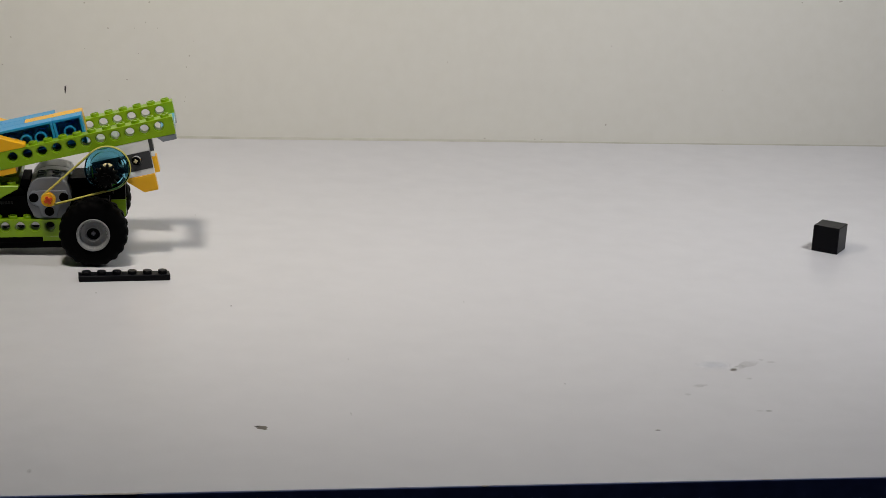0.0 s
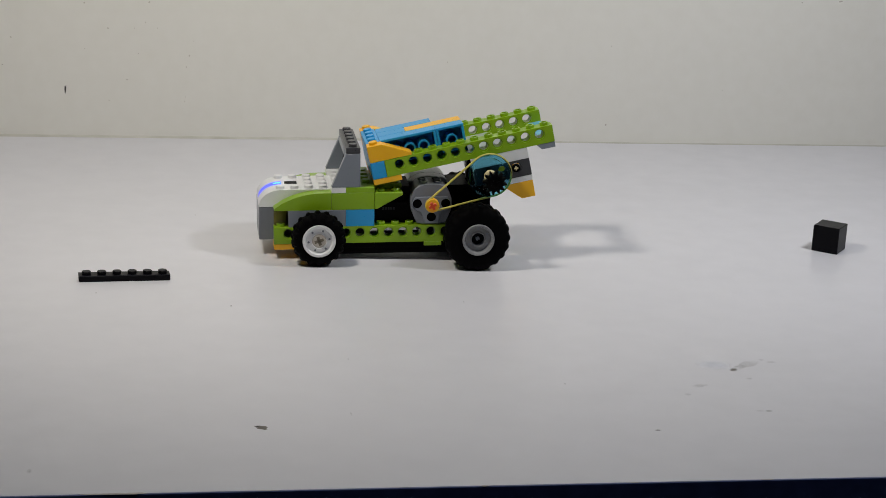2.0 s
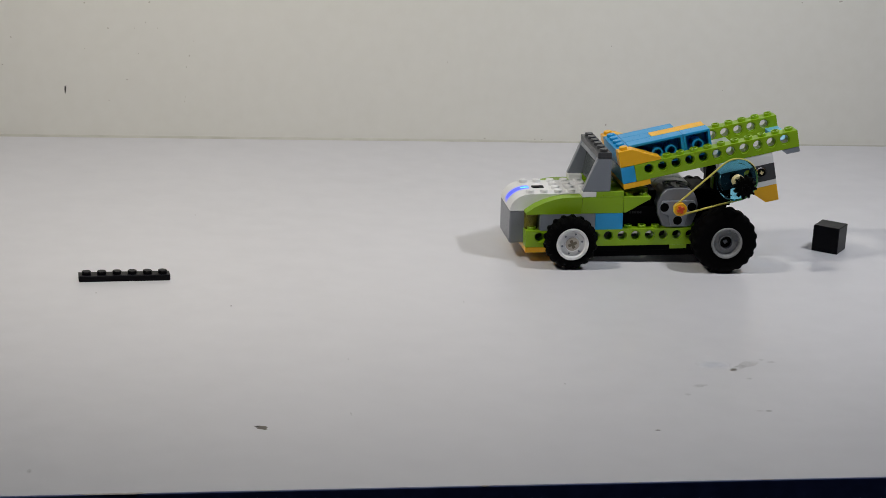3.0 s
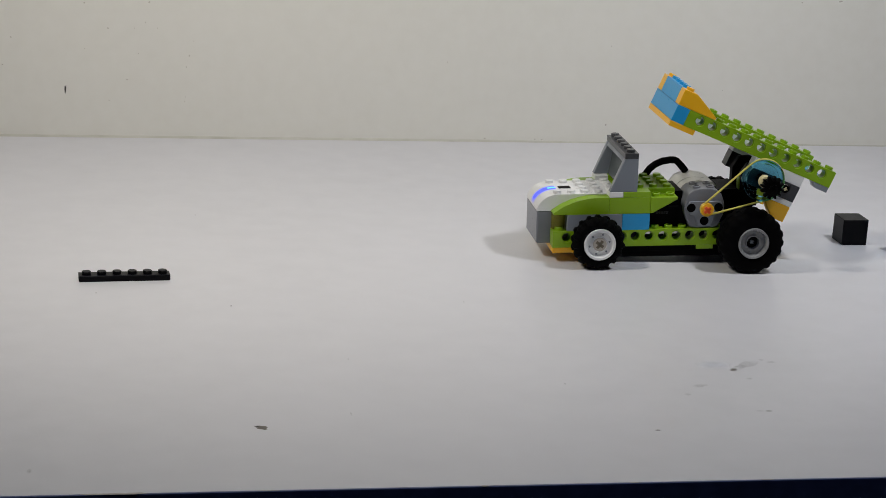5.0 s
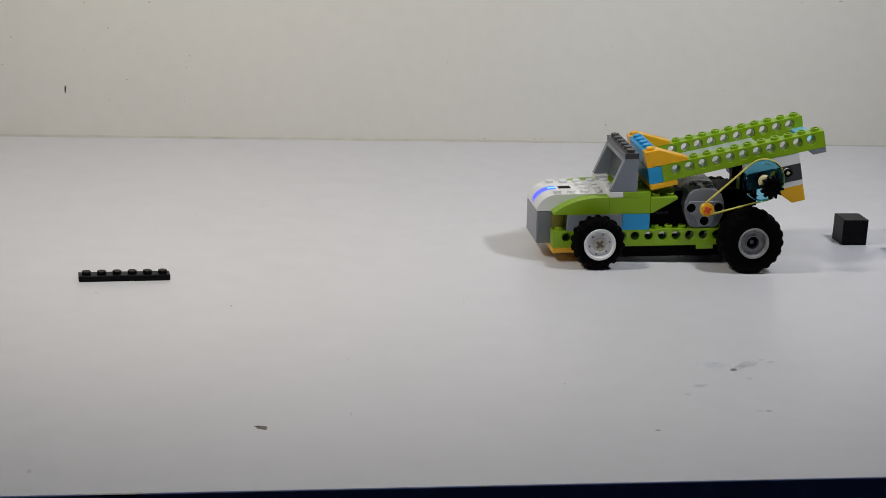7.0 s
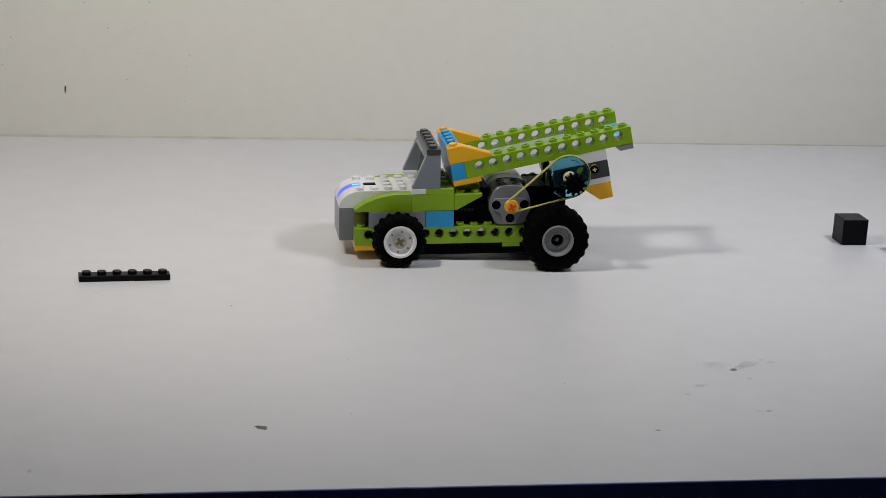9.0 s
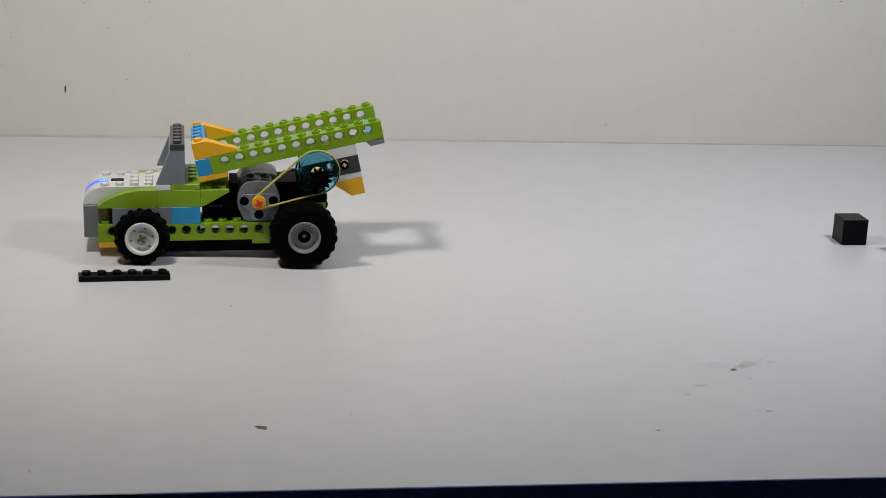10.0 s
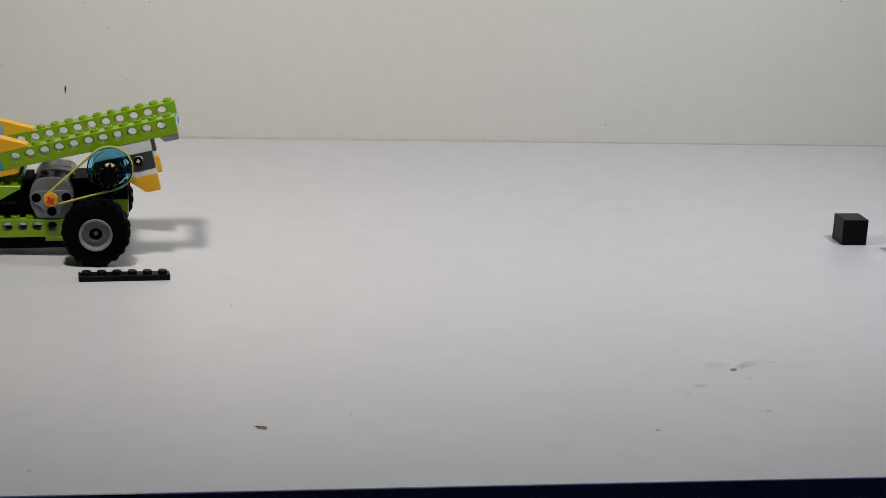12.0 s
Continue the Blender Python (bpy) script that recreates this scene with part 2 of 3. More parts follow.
def tube(bm, path, r, n=8):
    """A round cord along points."""
    pts = [Vector(p) for p in path]
    rings = []
    side = Vector((0, 1, 0))
    for i, p in enumerate(pts):
        t = (pts[min(i + 1, len(pts) - 1)] - pts[max(i - 1, 0)]).normalized()
        u = side - t * side.dot(t)
        u = u.normalized() if u.length > 1e-4 else Vector((1, 0, 0))
        w = t.cross(u)
        rings.append([bm.verts.new(p + (u * math.cos(2 * math.pi * k / n) + w * math.sin(2 * math.pi * k / n)) * r) for k in range(n)])
    for a, b in zip(rings, rings[1:]):
        for i in range(n):
            j = (i + 1) % n
            bm.faces.new((a[i], a[j], b[j], b[i]))


def blob(bm, cx, cy, z, rx, ry, seed, n=14, turn=0.0, thick=0.12):
    """A thin crust with a ragged outline."""
    rnd = random.Random(seed)
    rim = []
    for k in range(n):
        a = 2 * math.pi * k / n
        f = 0.6 + 0.55 * rnd.random()
        x, y = rx * f * math.cos(a), ry * f * math.sin(a)
        rim.append((cx + x * math.cos(turn) - y * math.sin(turn), cy + x * math.sin(turn) + y * math.cos(turn)))
    top = [bm.verts.new((x, y, z + thick * 0.4)) for x, y in rim]
    mid = bm.verts.new((cx, cy, z + thick))
    low = [bm.verts.new((x, y, z)) for x, y in rim]
    for k in range(n):
        j = (k + 1) % n
        bm.faces.new((top[k], top[j], mid))
        bm.faces.new((low[k], low[j], top[j], top[k]))


# ---- the setting: table against a wall, in a room ----
# axes: along the wall, and from the wall (negative towards the camera)
SET = pose(0.0023, 1.3316, 0, 0, 0, 10.8)


def setting(name, bm, material, label, category, kind="structure"):
    ob = link(name, bm, material, smooth=35)
    ob.matrix_world = SET
    return tagged(ob, label, category, kind=kind)


bm = bmesh.new()
box(bm, -900, 900, -617.6, -1.6, -24, 0, 0.05)
table = setting("table_top", bm, TABLE, "glossy white laminate desk top pushed against the wall", "table")
bm = bmesh.new()
box(bm, -899, 899, -618.5, -617.7, -23.5, -0.03, 0.25)
part("edge_band", bm, EDGE, table, "dark blue worn edge strip")
for sx in (-860, 800):
    for sy in (-590, -60):
        bm = bmesh.new()
        box(bm, sx, sx + 50, sy, sy + 50, -740, -24.2, 1.5)
        part("leg", bm, EDGE, table)

bm = bmesh.new()
box(bm, -2200, 2200, 0, 120, -744, 1900, 0)
setting("wall_back", bm, WALL, "off-white painted wall with small scuffs behind the desk", "wall")
bm = bmesh.new()
box(bm, -2200, 2200, -3500, 120, -800, -745, 0)
setting("floor", bm, FLOOR, "dark blue floor below the desk", "floor")
bm = bmesh.new()
box(bm, -2200, 2200, -3500, 120, 1901, 1990, 0)
setting("ceiling", bm, ROOM, "plain unseen ceiling of the room, darkened to cut bounced light", "ceiling")
for nm, x0, x1, y0, y1 in (("wall_left", -2320, -2201, -3500, 120), ("wall_right", 2201, 2320, -3500, 120), ("wall_rear", -2320, 2320, -3620, -3501)):
    bm = bmesh.new()
    box(bm, x0, x1, y0, y1, -744, 1900, 0)
    setting(nm, bm, ROOM, "plain unseen wall of the room, darkened to cut bounced light", "wall")

# marks on the desk: along, from wall, size, turn
for i, (x, y, rx, ry, turn) in enumerate([(-182.2, -551.0, 2.9, 2.4, 0.1), (51.2, -485.5, 2.4, 1.6, 0.75), (-8.7, -561.6, 1.4, 0.9, 0.2), (49.8, -540.6, 1.9, 0.9, 0.0),
                                          (-184.2, -382.3, 0.6, 0.8, 0.0), (-61.6, -377.3, 0.4, 0.6, 0.0), (-252.4, -359.5, 0.4, 0.8, 0.2), (-36.7, -502.1, 0.4, 0.6, 0.0),
                                          (-134.1, -464.8, 0.35, 0.5, 0.0), (-194.1, -205.6, 0.5, 0.8, 0.0)]):
    bm = bmesh.new()
    grow = 1.0 if i == 0 else 1.5
    blob(bm, x, y, 0.02, rx * grow, ry * grow, 10 + i, turn=turn)
    part("speck", bm, GRIME if i == 0 else SPECK, table)
bm = bmesh.new()
blob(bm, -184.2, -549.6, 0.06, 1.1, 0.9, 31)
part("crumb", bm, INK, table, "dark crumb at the rim of the brown spot")
bm = bmesh.new()
blob(bm, 51.0, -485.6, 0.05, 2.0, 0.8, 33, turn=0.6)
part("scratch", bm, GRIME, table, "dark scratch in the white laminate")
for i, (x, y, rx, ry, turn) in enumerate([(60.7, -478.0, 13.0, 3.4, 0.62), (56.0, -481.5, 7.0, 2.6, 0.6), (70.0, -471.6, 2.4, 1.5, 0.4), (27.2, -506.6, 7.0, 2.2, 0.4), (18.3, -517.5, 2.2, 2.4, 0.0),
                                          (54.8, -497.5, 2.2, 2.2, 0.4), (73.5, -475.0, 3.5, 1.6, 0.1), (46.0, -540.0, 3.5, 1.0, -0.15), (-141.7, -536.4, 0.6, 3.2, 0.0), (-278.2, -593.4, 1.7, 3.6, 0.0)]):
    bm = bmesh.new()
    blob(bm, x, y, 0.015, rx, ry, 40 + i, n=18, turn=turn, thick=0.04)
    part("smear", bm, STREAK, table, "faint grey smear")
# bluish glare on the laminate, painted as a pale see-through blob
bm = bmesh.new()
blob(bm, 43.0, -478.0, 0.012, 14, 8, 61, n=18, turn=0.1, thick=0.03)
part("worn_patch", bm, GLARE, table, "pale bluish glare painted on the desk")
# chips along the front edge
for i, (x, rx, ry) in enumerate([(-246, 14, 0.9), (-238, 7, 0.8), (-185, 5, 0.3), (-98.0, 2.0, 0.7), (-35, 2.2, 0.4), (22.0, 3.0, 0.4)]):
    bm = bmesh.new()
    blob(bm, x, -618.0, 0.02, rx, ry, 70 + i, n=18)
    part("chip", bm, FAINT, table, "greyish chip in the worn edge")


def wall_mark(x, z, w, hgt, seed, turn=0.0):
    bm = bmesh.new()
    blob(bm, x, z, 0.0, w, hgt, seed, n=10, turn=turn, thick=0.15)
    ob = link("wall_scuff", bm, INK if hgt > 2 else FAINT, smooth=0)
    for v in ob.data.vertices:
        v.co = Vector((v.co.x, -v.co.z - 0.00005, v.co.y))
    ob.matrix_world = SET
    return tagged(ob, "small dark scuff on the painted wall", "scuff", "wall scuffs")


for i, (x, z, w, hgt, turn) in enumerate([(-273.6, 33.2, 0.85, 3.9, -0.06), (-231.6, 41.1, 0.8, 0.5, 0), (-189.0, 58.6, 0.5, 0.8, 0.3), (113.6, 13.6, 0.7, 0.9, 0),
                                          (113.3, 71.6, 0.6, 0.5, 0), (284.3, 108.2, 1.6, 0.7, 0.2), (-310, 69.1, 0.7, 0.5, 0), (-260.8, 93.9, 0.7, 0.5, 0),
                                          (-6.4, 57.7, 0.4, 0.5, 0), (-223.9, 59.5, 0.4, 0.4, 0), (199.9, 40.6, 0.4, 0.4, 0), (254.7, 106.6, 0.7, 0.5, 0), (23.8, 2.4, 1.0, 0.4, 0), (61.1, 2.2, 0.9, 0.5, 0), (66.2, 1.9, 0.9, 0.4, 0), (-192.0, 26.4, 0.5, 0.4, 0),
                                          (-216.9, 95.4, 0.7, 0.5, 0.2), (-244.8, 76.8, 0.6, 0.8, 0.2), (-219.1, 81.3, 0.5, 0.5, 0.2), (-226.8, 77.2, 0.4, 0.4, 0.2), (-211.0, 77.5, 0.4, 0.4, 0.2), (-260.4, 62.3, 0.4, 0.4, 0.2), (-186.4, 69.0, 0.4, 0.4, 0.2), (-190.9, 50.6, 0.35, 0.6, 0.2), (-191.3, 29.4, 0.4, 0.4, 0.2), (-315.9, 50.2, 0.5, 0.4, 0.2), (-243.9, 26.1, 0.4, 0.4, 0.2)]):
    wall_mark(x, z, w, hgt, 200 + i, turn)

# uneven grey seam where the desk meets the wall, thicker towards one end
rnd = random.Random(5)
bm = bmesh.new()
rows = []
for k in range(361):
    x = -899 + 5 * k
    tall = (1.3 if x < 30 else max(0.5, 1.3 - (x - 30) / 120)) * (0.9 + 0.2 * rnd.random())
    rows.append([bm.verts.new(p) for p in ((x, -0.02, tall), (x, -0.9, tall * 0.6), (x, -1.9, 0.05), (x, -0.02, -1.0))])
for p, q in zip(rows, rows[1:]):
    for i in range(4):
        bm.faces.new((p[i], p[(i + 1) % 4], q[(i + 1) % 4], q[i]))
setting("trim", bm, SEAM, "thin uneven grey line between desk and wall", "trim")

# ---- the black plate and the black cube on the desk ----
bm = bmesh.new()
box(bm, 0, 47.8, 0, 7.8, 0, 3.2, 0.25)
studs(bm, [4 + 8 * k for k in range(6)], [3.9], 3.2)
marker = link("toy_plate", bm, CUBE)
marker.matrix_world = pose(-0.1905, 0.9480, 0.0, 0, 0, 14.4)
tagged(marker, "black plastic toy plate with six studs lying on the desk", "toy brick")

bm = bmesh.new()
prism(bm, [(-7.95, -7.95), (7.95, -7.95), (7.95, 7.95), (-7.95, 7.95)], -7.95, 7.95, 0.35)
cube = link("toy_cube", bm, CUBE)
tagged(cube, "small matt black plastic cube standing on the desk", "toy cube")

# ---- the truck, in its own axes: x to the rear, z up from the underside of the side beams ----
HEAD, NOSE = 8.60, 1.941
DIRX, DIRY = math.cos(radians(HEAD)), math.sin(radians(HEAD))
truck = new("toy_truck")
truck.empty_display_size = 0.02
tagged(truck, "lime green toy dump truck of plastic bricks with black tyres", "toy truck")


def truck_pose(s):
    """The truck, s millimetres along its track."""
    on = pose(24, 0, 15.2, 0, -NOSE, 0) @ pose(-24, 0, -5.8)
    m = pose(-164.25 + s * DIRX, 999.07 + s * DIRY, 0, 0, 0, HEAD) @ on
    m.translation = m.translation * MM
    return m


def brick(name, material, x0, x1, y0, y1, z0, z1, parent=truck, sx=(), sy=(), label="", hollow=False, c=0.05):
    bm = bmesh.new()
    box(bm, x0 + c, x1 - c, y0 + c, y1 - c, z0, z1)
    studs(bm, sx, sy, z1, hollow)
    return part(name, bm, material, parent, label)


def every(a, b):
    return [a + 4 + 8 * k for k in range(int((b - a) / 8))]


# chassis
for y in (0, 40):
    bm = bmesh.new()
    beam(bm, 128, y)
    part("chassis_beam", bm, LIME, truck, "lime beam with a row of round holes")
for x0, x1, y0, y1 in ((32.2, 56, 0.6, 47.4), (56.2, 84, 0.6, 25), (84.2, 124, 0.6, 47.4)):
    brick("chassis_plate", BLACK, x0, x1, y0, y1, -3.2, -0.1, label="black underside plate")
brick("bumper_plate", ORANGE, 0, 32, 0, 48, -3.2, -0.1, label="orange yellow plate")
brick("rear_plate", LIME, 84, 94, -0.2, 0.5, -2.4, -0.1)
# no part of the truck: added to darken the shadow between the wheels
brick("underside_block", BLACK, 32.2, 104, 3, 25, -7.2, -3.3, label="added black block that deepens the shade under the chassis")
brick("rear_block", BLACK, 113, 128, 40, 48, 9.7, 19.1, label="black brick on the far chassis beam")
for y in (0, 40):
    brick("grey_brick", GREY, 8, 40, y, y + 8, 9.6, 19.1, label="blue grey brick")
    brick("blue_brick", AZURE, 40, 56, y, y + 8, 9.6, 19.1, label="azure brick")
    bm = bmesh.new()
    disc(bm, 3.9, 9.6, 19.1, (4, 7 if y < 20 else 41, 0), "Z", 20)
    part("round_brick", bm, OLIVE, truck, "clear yellow green round brick")
    # curved wing, block, notch plate and the inverted slope behind it
    bm = bmesh.new()
    arc = [(0.1, 19.2), (0.1, 20.2)] + [(26 * math.sin(radians(a)), 20.2 + 8.6 * (1 - (1 - math.sin(radians(a))) ** 2) ** 0.9) for a in range(12, 91, 13)] + [(31.9, 28.8), (31.9, 19.2)]
    prism(bm, arc, y + 0.08, y + 7.9, 0)
    part("curved_wing", bm, LIME, truck, "curved lime wing piece")
    brick("wing_brick", LIME, 32, 56, y, y + 8, 19.2, 28.7)
    bm = bmesh.new()
    prism(bm, [(56.1, 19.3), (57.5, 19.3), (71.9, 27.2), (71.9, 28.7), (56.1, 28.7)], y + 0.08, y + 7.9)
    studs(bm, [60, 68], [y + 4], 28.7, True)
    part("inverted_slope", bm, LIME, truck)
    brick("white_tab", WHITE, 32, 40, y, y + 8, 28.8, 31.9)
    brick("lime_plate", LIME, 40, 56, y, y + 8, 28.8, 31.9)
bm = bmesh.new()
box(bm, 48.1, 71.9, 8.1, 39.9, 28.8, 31.9)
studs(bm, every(48, 72), every(8, 40), 31.9)
part("deck_plate", bm, LIME, truck, "lime studded plate behind the cab")

brick("deck_brick", LIME, 40.2, 72, 8, 40, 22.2, 28.7)

# powered hub as bonnet
bm = bmesh.new()
box(bm, -8, 40, 8.1, 39.9, 0.5, 19.4, 0.6)
part("hub_base", bm, MIDGREY, truck, "grey lower half of the powered hub")
bm = bmesh.new()
nose = [(4.5 - 12.5 * math.cos(radians(a)), 19.5 + 9.6 * math.sin(radians(a))) for a in range(0, 91, 9)] + [(40, 29.1), (40, 19.5)]
prism(bm, nose, 8.1, 39.9, 0)
studs(bm, [4, 12], [12, 36], 29.1)
studs(bm, [20, 28, 36], [12, 20, 28, 36], 29.1)
hub = part("hub_cover", bm, WHITE, truck, "white rounded hub cover with studs")


def hub_strip(name, material, a0, x1, w, lift, label):
    """A strip set along the rounded nose and top of the hub."""
    bm = bmesh.new()
    line = [(4.5 - (12.5 + lift) * math.cos(radians(a)), 19.5 + (9.6 + lift) * math.sin(radians(a))) for a in range(a0, 91, 6)] + [(x1, 29.1 + lift)]
    rows = [[bm.verts.new((x, y, z)) for x, z in line] for y in (24 - w, 24 + w)]
    deep = [[bm.verts.new((x + 0.6, y, z - 0.8)) for x, z in line] for y in (24 - w, 24 + w)]
    for i in range(len(line) - 1):
        bm.faces.new((rows[0][i], rows[0][i + 1], rows[1][i + 1], rows[1][i]))
        for r, d in zip(rows, deep):
            bm.faces.new((r[i], r[i + 1], d[i + 1], d[i]))
    return part(name, bm, material, hub, label)


hub_strip("status_light", GLOW, 6, 5.2, 5.5, 0.06, "glowing blue status light")
hub_strip("status_lamp", CORE, 72, 5.0, 1.3, 0.2, "bright pale blue end of the status light")
bm = bmesh.new()
box(bm, 7, 14, 21.6, 26.4, 29.0, 29.5, 0.2)
part("power_button", bm, BLACK, hub, "dark recessed button")

# windscreen: sloped frame with a set-back pane and a dark plate on top
bm = bmesh.new()
prism(bm, [(39.2, 48.9), (48, 48.9), (48, 51.1), (40.1, 51.1)], 4.2, 43.8)
frame_ob = part("windscreen_crossbar", bm, GREY, truck, "blue grey windscreen crossbar")
for y0, y1 in ((0.1, 4.1), (43.9, 47.9)):
    bm = bmesh.new()
    prism(bm, [(32, 32), (48, 32), (48, 51.1), (40.1, 51.1)], y0, y1)
    part("windscreen_side", bm, GREY, frame_ob, "blue grey sloping side of the windscreen")
bm = bmesh.new()
prism(bm, [(40.5, 32), (43.0, 32), (46.0, 48.8), (43.5, 48.8)], 4.2, 43.8)
part("pane", bm, PANE, frame_ob, "smoked grey windscreen pane")
brick("roof_plate", DARK, 40, 48, 0, 48, 51.2, 54.4, sx=[44], sy=every(0, 48), label="dark grey studded plate")

# motor with its cable
bm = bmesh.new()
face = [(80, 9.8), (96, 9.8), (97.5, 14), (99.5, 18), (99.8, 24), (97.5, 30), (94, 32.6), (82, 32.6), (78.5, 30), (76.2, 24), (76.5, 18), (78.5, 14)]
prism(bm, rounded(face, 1), 1.0, 19, 0.4)
studs(bm, [84, 92], [6, 14], 31.9, True)
motor = part("motor_housing", bm, MIDGREY, truck, "grey electric motor housing")
bm = bmesh.new()
shell = [(80, 11), (95, 11), (100, 17), (100.4, 26), (99, 31.8), (89.5, 33.4), (84, 32.8), (80.2, 31), (77.4, 27.6), (76.3, 23), (77, 17)]
for y0, y1, grow in ((19.1, 27.2, 1.0), (27.3, 28.0, 0.95), (28.1, 43.5, 1.0)):
    prism(bm, [(87.5 + (x - 87.5) * grow, 22.5 + (z - 22.5) * grow) for x, z in rounded(shell, 2)], y0, y1, 0.4 if grow == 1.0 else 0)
part("motor_body", bm, PALEGREY, motor, "pale grey rounded motor body")
bm = bmesh.new()
prism(bm, [(76.8, 22), (79, 18.2), (82.5, 17.6), (84.2, 10.6), (91.8, 10.6), (93.5, 17.6), (97, 18.2), (99.2, 22), (97, 25.8), (79, 25.8)], 0.0, 1.1, 0.3)
part("face_plate", bm, GREY, motor, "raised grey face plate")
bm = bmesh.new()
for x, z in ((80, 22), (96, 22), (88, 14.2)):
    disc(bm, 2.6, -0.1, 0.9, (x, 0, z), "Y", 16, 0.1)
part("pin_hole", bm, BLACK, motor, "dark pin holes")
bm = bmesh.new()
arch = [(0, 0), (1.5, 3.5), (3.8, 6.6), (7, 9.2), (11, 10.9), (15.5, 11.6), (18.5, 11.5), (20, 10.8), (22.5, 8.2), (25.5, 4.6)]
tube(bm, [(x, 0, z) for x, z in arch], 2.1, 14)
cable = part("motor_cable", bm, BLACK, truck, "black motor cable in an arch")

# dark inner works
box_ob = brick("connector_box", BLACK, 57, 80, 6, 38, 9.7, 21.5, label="black connector box")
bm = bmesh.new()
for k in range(5):
    box(bm, 61 + 1.5 * k, 62.1 + 1.5 * k, 5.9, 6.1, 17.2, 18.6, 0)
part("print_bar", bm, PRINT, box_ob, "small unreadable grey print")
brick("cable_plug", BLACK, 72.6, 77.2, 10, 34, 21.6, 29.6, label="black cable plug beside the motor")
bm = bmesh.new()
disc(bm, 5.5, 8, 30, (70, 0, 21.5), "Y", 20, 0.6)
part("connector_plug", bm, BLACK, truck)
for y in (12, 30):
    bm = bmesh.new()
    beam(bm, 16, y, 104, 9.7, False, 6)
    part("axle_block", bm, BLACK, truck, "black holed brick")
    brick("axle_brick", BLACK, 102, 122, y, y + 6, 19.4, 28.8)
    bm = bmesh.new()
    prism(bm, [(112, 28.9), (122, 28.9), (127, 36), (124, 44), (116, 44), (112, 38)], y + 0.3, y + 5.7)
    part("bed_post", bm, BLACK, truck, "post that carries the bed")
brick("side_post", LIME, 111, 116, 14, 18, 9.7, 36, label="narrow lime post")
brick("gear_case", BLACK, 98, 110.8, 12, 36, 9.7, 29.5, label="black gear case")

# belt, drive pulley
MPX, MPZ, AXX, AXZ = 88.0, 22.0, 120.0, 38.8
bm = bmesh.new()
lathe(bm, [(1.2, -5.6), (3.6, -5.6), (3.9, -5.2), (2.9, -4.0), (3.9, -2.8), (3.6, -1.6), (1.2, -1.6)], (0, 0, 0), "Y", 24)
drive = part("drive_pulley", bm, ORANGE, truck, "small orange yellow drive pulley")
bm = bmesh.new()
for w, hgt in ((2.3, 0.85), (0.85, 2.3)):
    box(bm, -w, w, -6.4, 0.9, -hgt, hgt, 0.15)
part("axle_end", bm, RED, drive, "red axle end")
bm = bmesh.new()
dx, dz = AXX - MPX, AXZ - MPZ
dist, lean = math.hypot(dx, dz), math.atan2(dz, dx)
r0, r1 = 3.5, 12.1
tilt = math.acos((r0 - r1) / dist)
loop = []
for k in range(13):
    a = lean + tilt + (2 * math.pi - 2 * tilt) * k / 12
    loop.append((MPX + r0 * math.cos(a), -4.0, MPZ + r0 * math.sin(a)))
for k in range(25):
    a = lean - tilt + (2 * tilt) * k / 24
    loop.append((AXX + r1 * math.cos(a), -4.0, AXZ + r1 * math.sin(a)))
loop.append(loop[0])
tube(bm, loop, 0.62, 8)
part("drive_belt", bm, BELT, truck, "stretched yellow rubber belt")

# big clear pulley, with the axle, bush and gear on it
bm = bmesh.new()
lathe(bm, [(2.6, -5.4), (9.3, -4.9), (9.6, -5.8), (12.2, -5.8), (11.5, -4.0), (12.2, -2.2), (9.6, -2.2), (9.3, -3.1), (2.6, -2.6)], (0, 0, 0), "Y", 40)
pulley = part("belt_pulley", bm, CLEAR, truck, "clear teal pulley wheel")
bm = bmesh.new()
for w, hgt in ((2.3, 0.85), (0.85, 2.3)):
    box(bm, -w, w, -24, 46, -hgt, hgt, 0.15)
part("axle", bm, BLACK, pulley)
bm = bmesh.new()
lathe(bm, [(2.4, -10.5), (3.6, -10.5), (3.7, -9.8), (3.0, -9.2), (3.0, -7.4), (3.7, -6.8), (3.6, -6.0), (2.4, -6.0)], (0, 0, 0), "Y", 20)
part("bush", bm, BUSH, pulley, "cream axle bush")
bm = bmesh.new()
rows = []
for reach, y in ((0.0, -23.6), (0.35, -23.4), (1.0, -22.2), (1.0, -19.4), (0.35, -17.8), (0.0, -17.5)):
    ring = []
    for i in range(48):
        r = 4.3 + (2.4 * reach if i % 4 in (1, 2) else 0.5 * reach)
        ring.append(bm.verts.new((r * math.cos(2 * math.pi * i / 48), y, r * math.sin(2 * math.pi * i / 48))))
    rows.append(ring)
for a, b in zip(rows, rows[1:]):
    for i in range(48):
        bm.faces.new((a[i], a[(i + 1) % 48], b[(i + 1) % 48], b[i]))
bm.faces.new(rows[0])
bm.faces.new(rows[-1])
part("bevel_gear", bm, BLACK, pulley, "black toothed gear")

# wheels


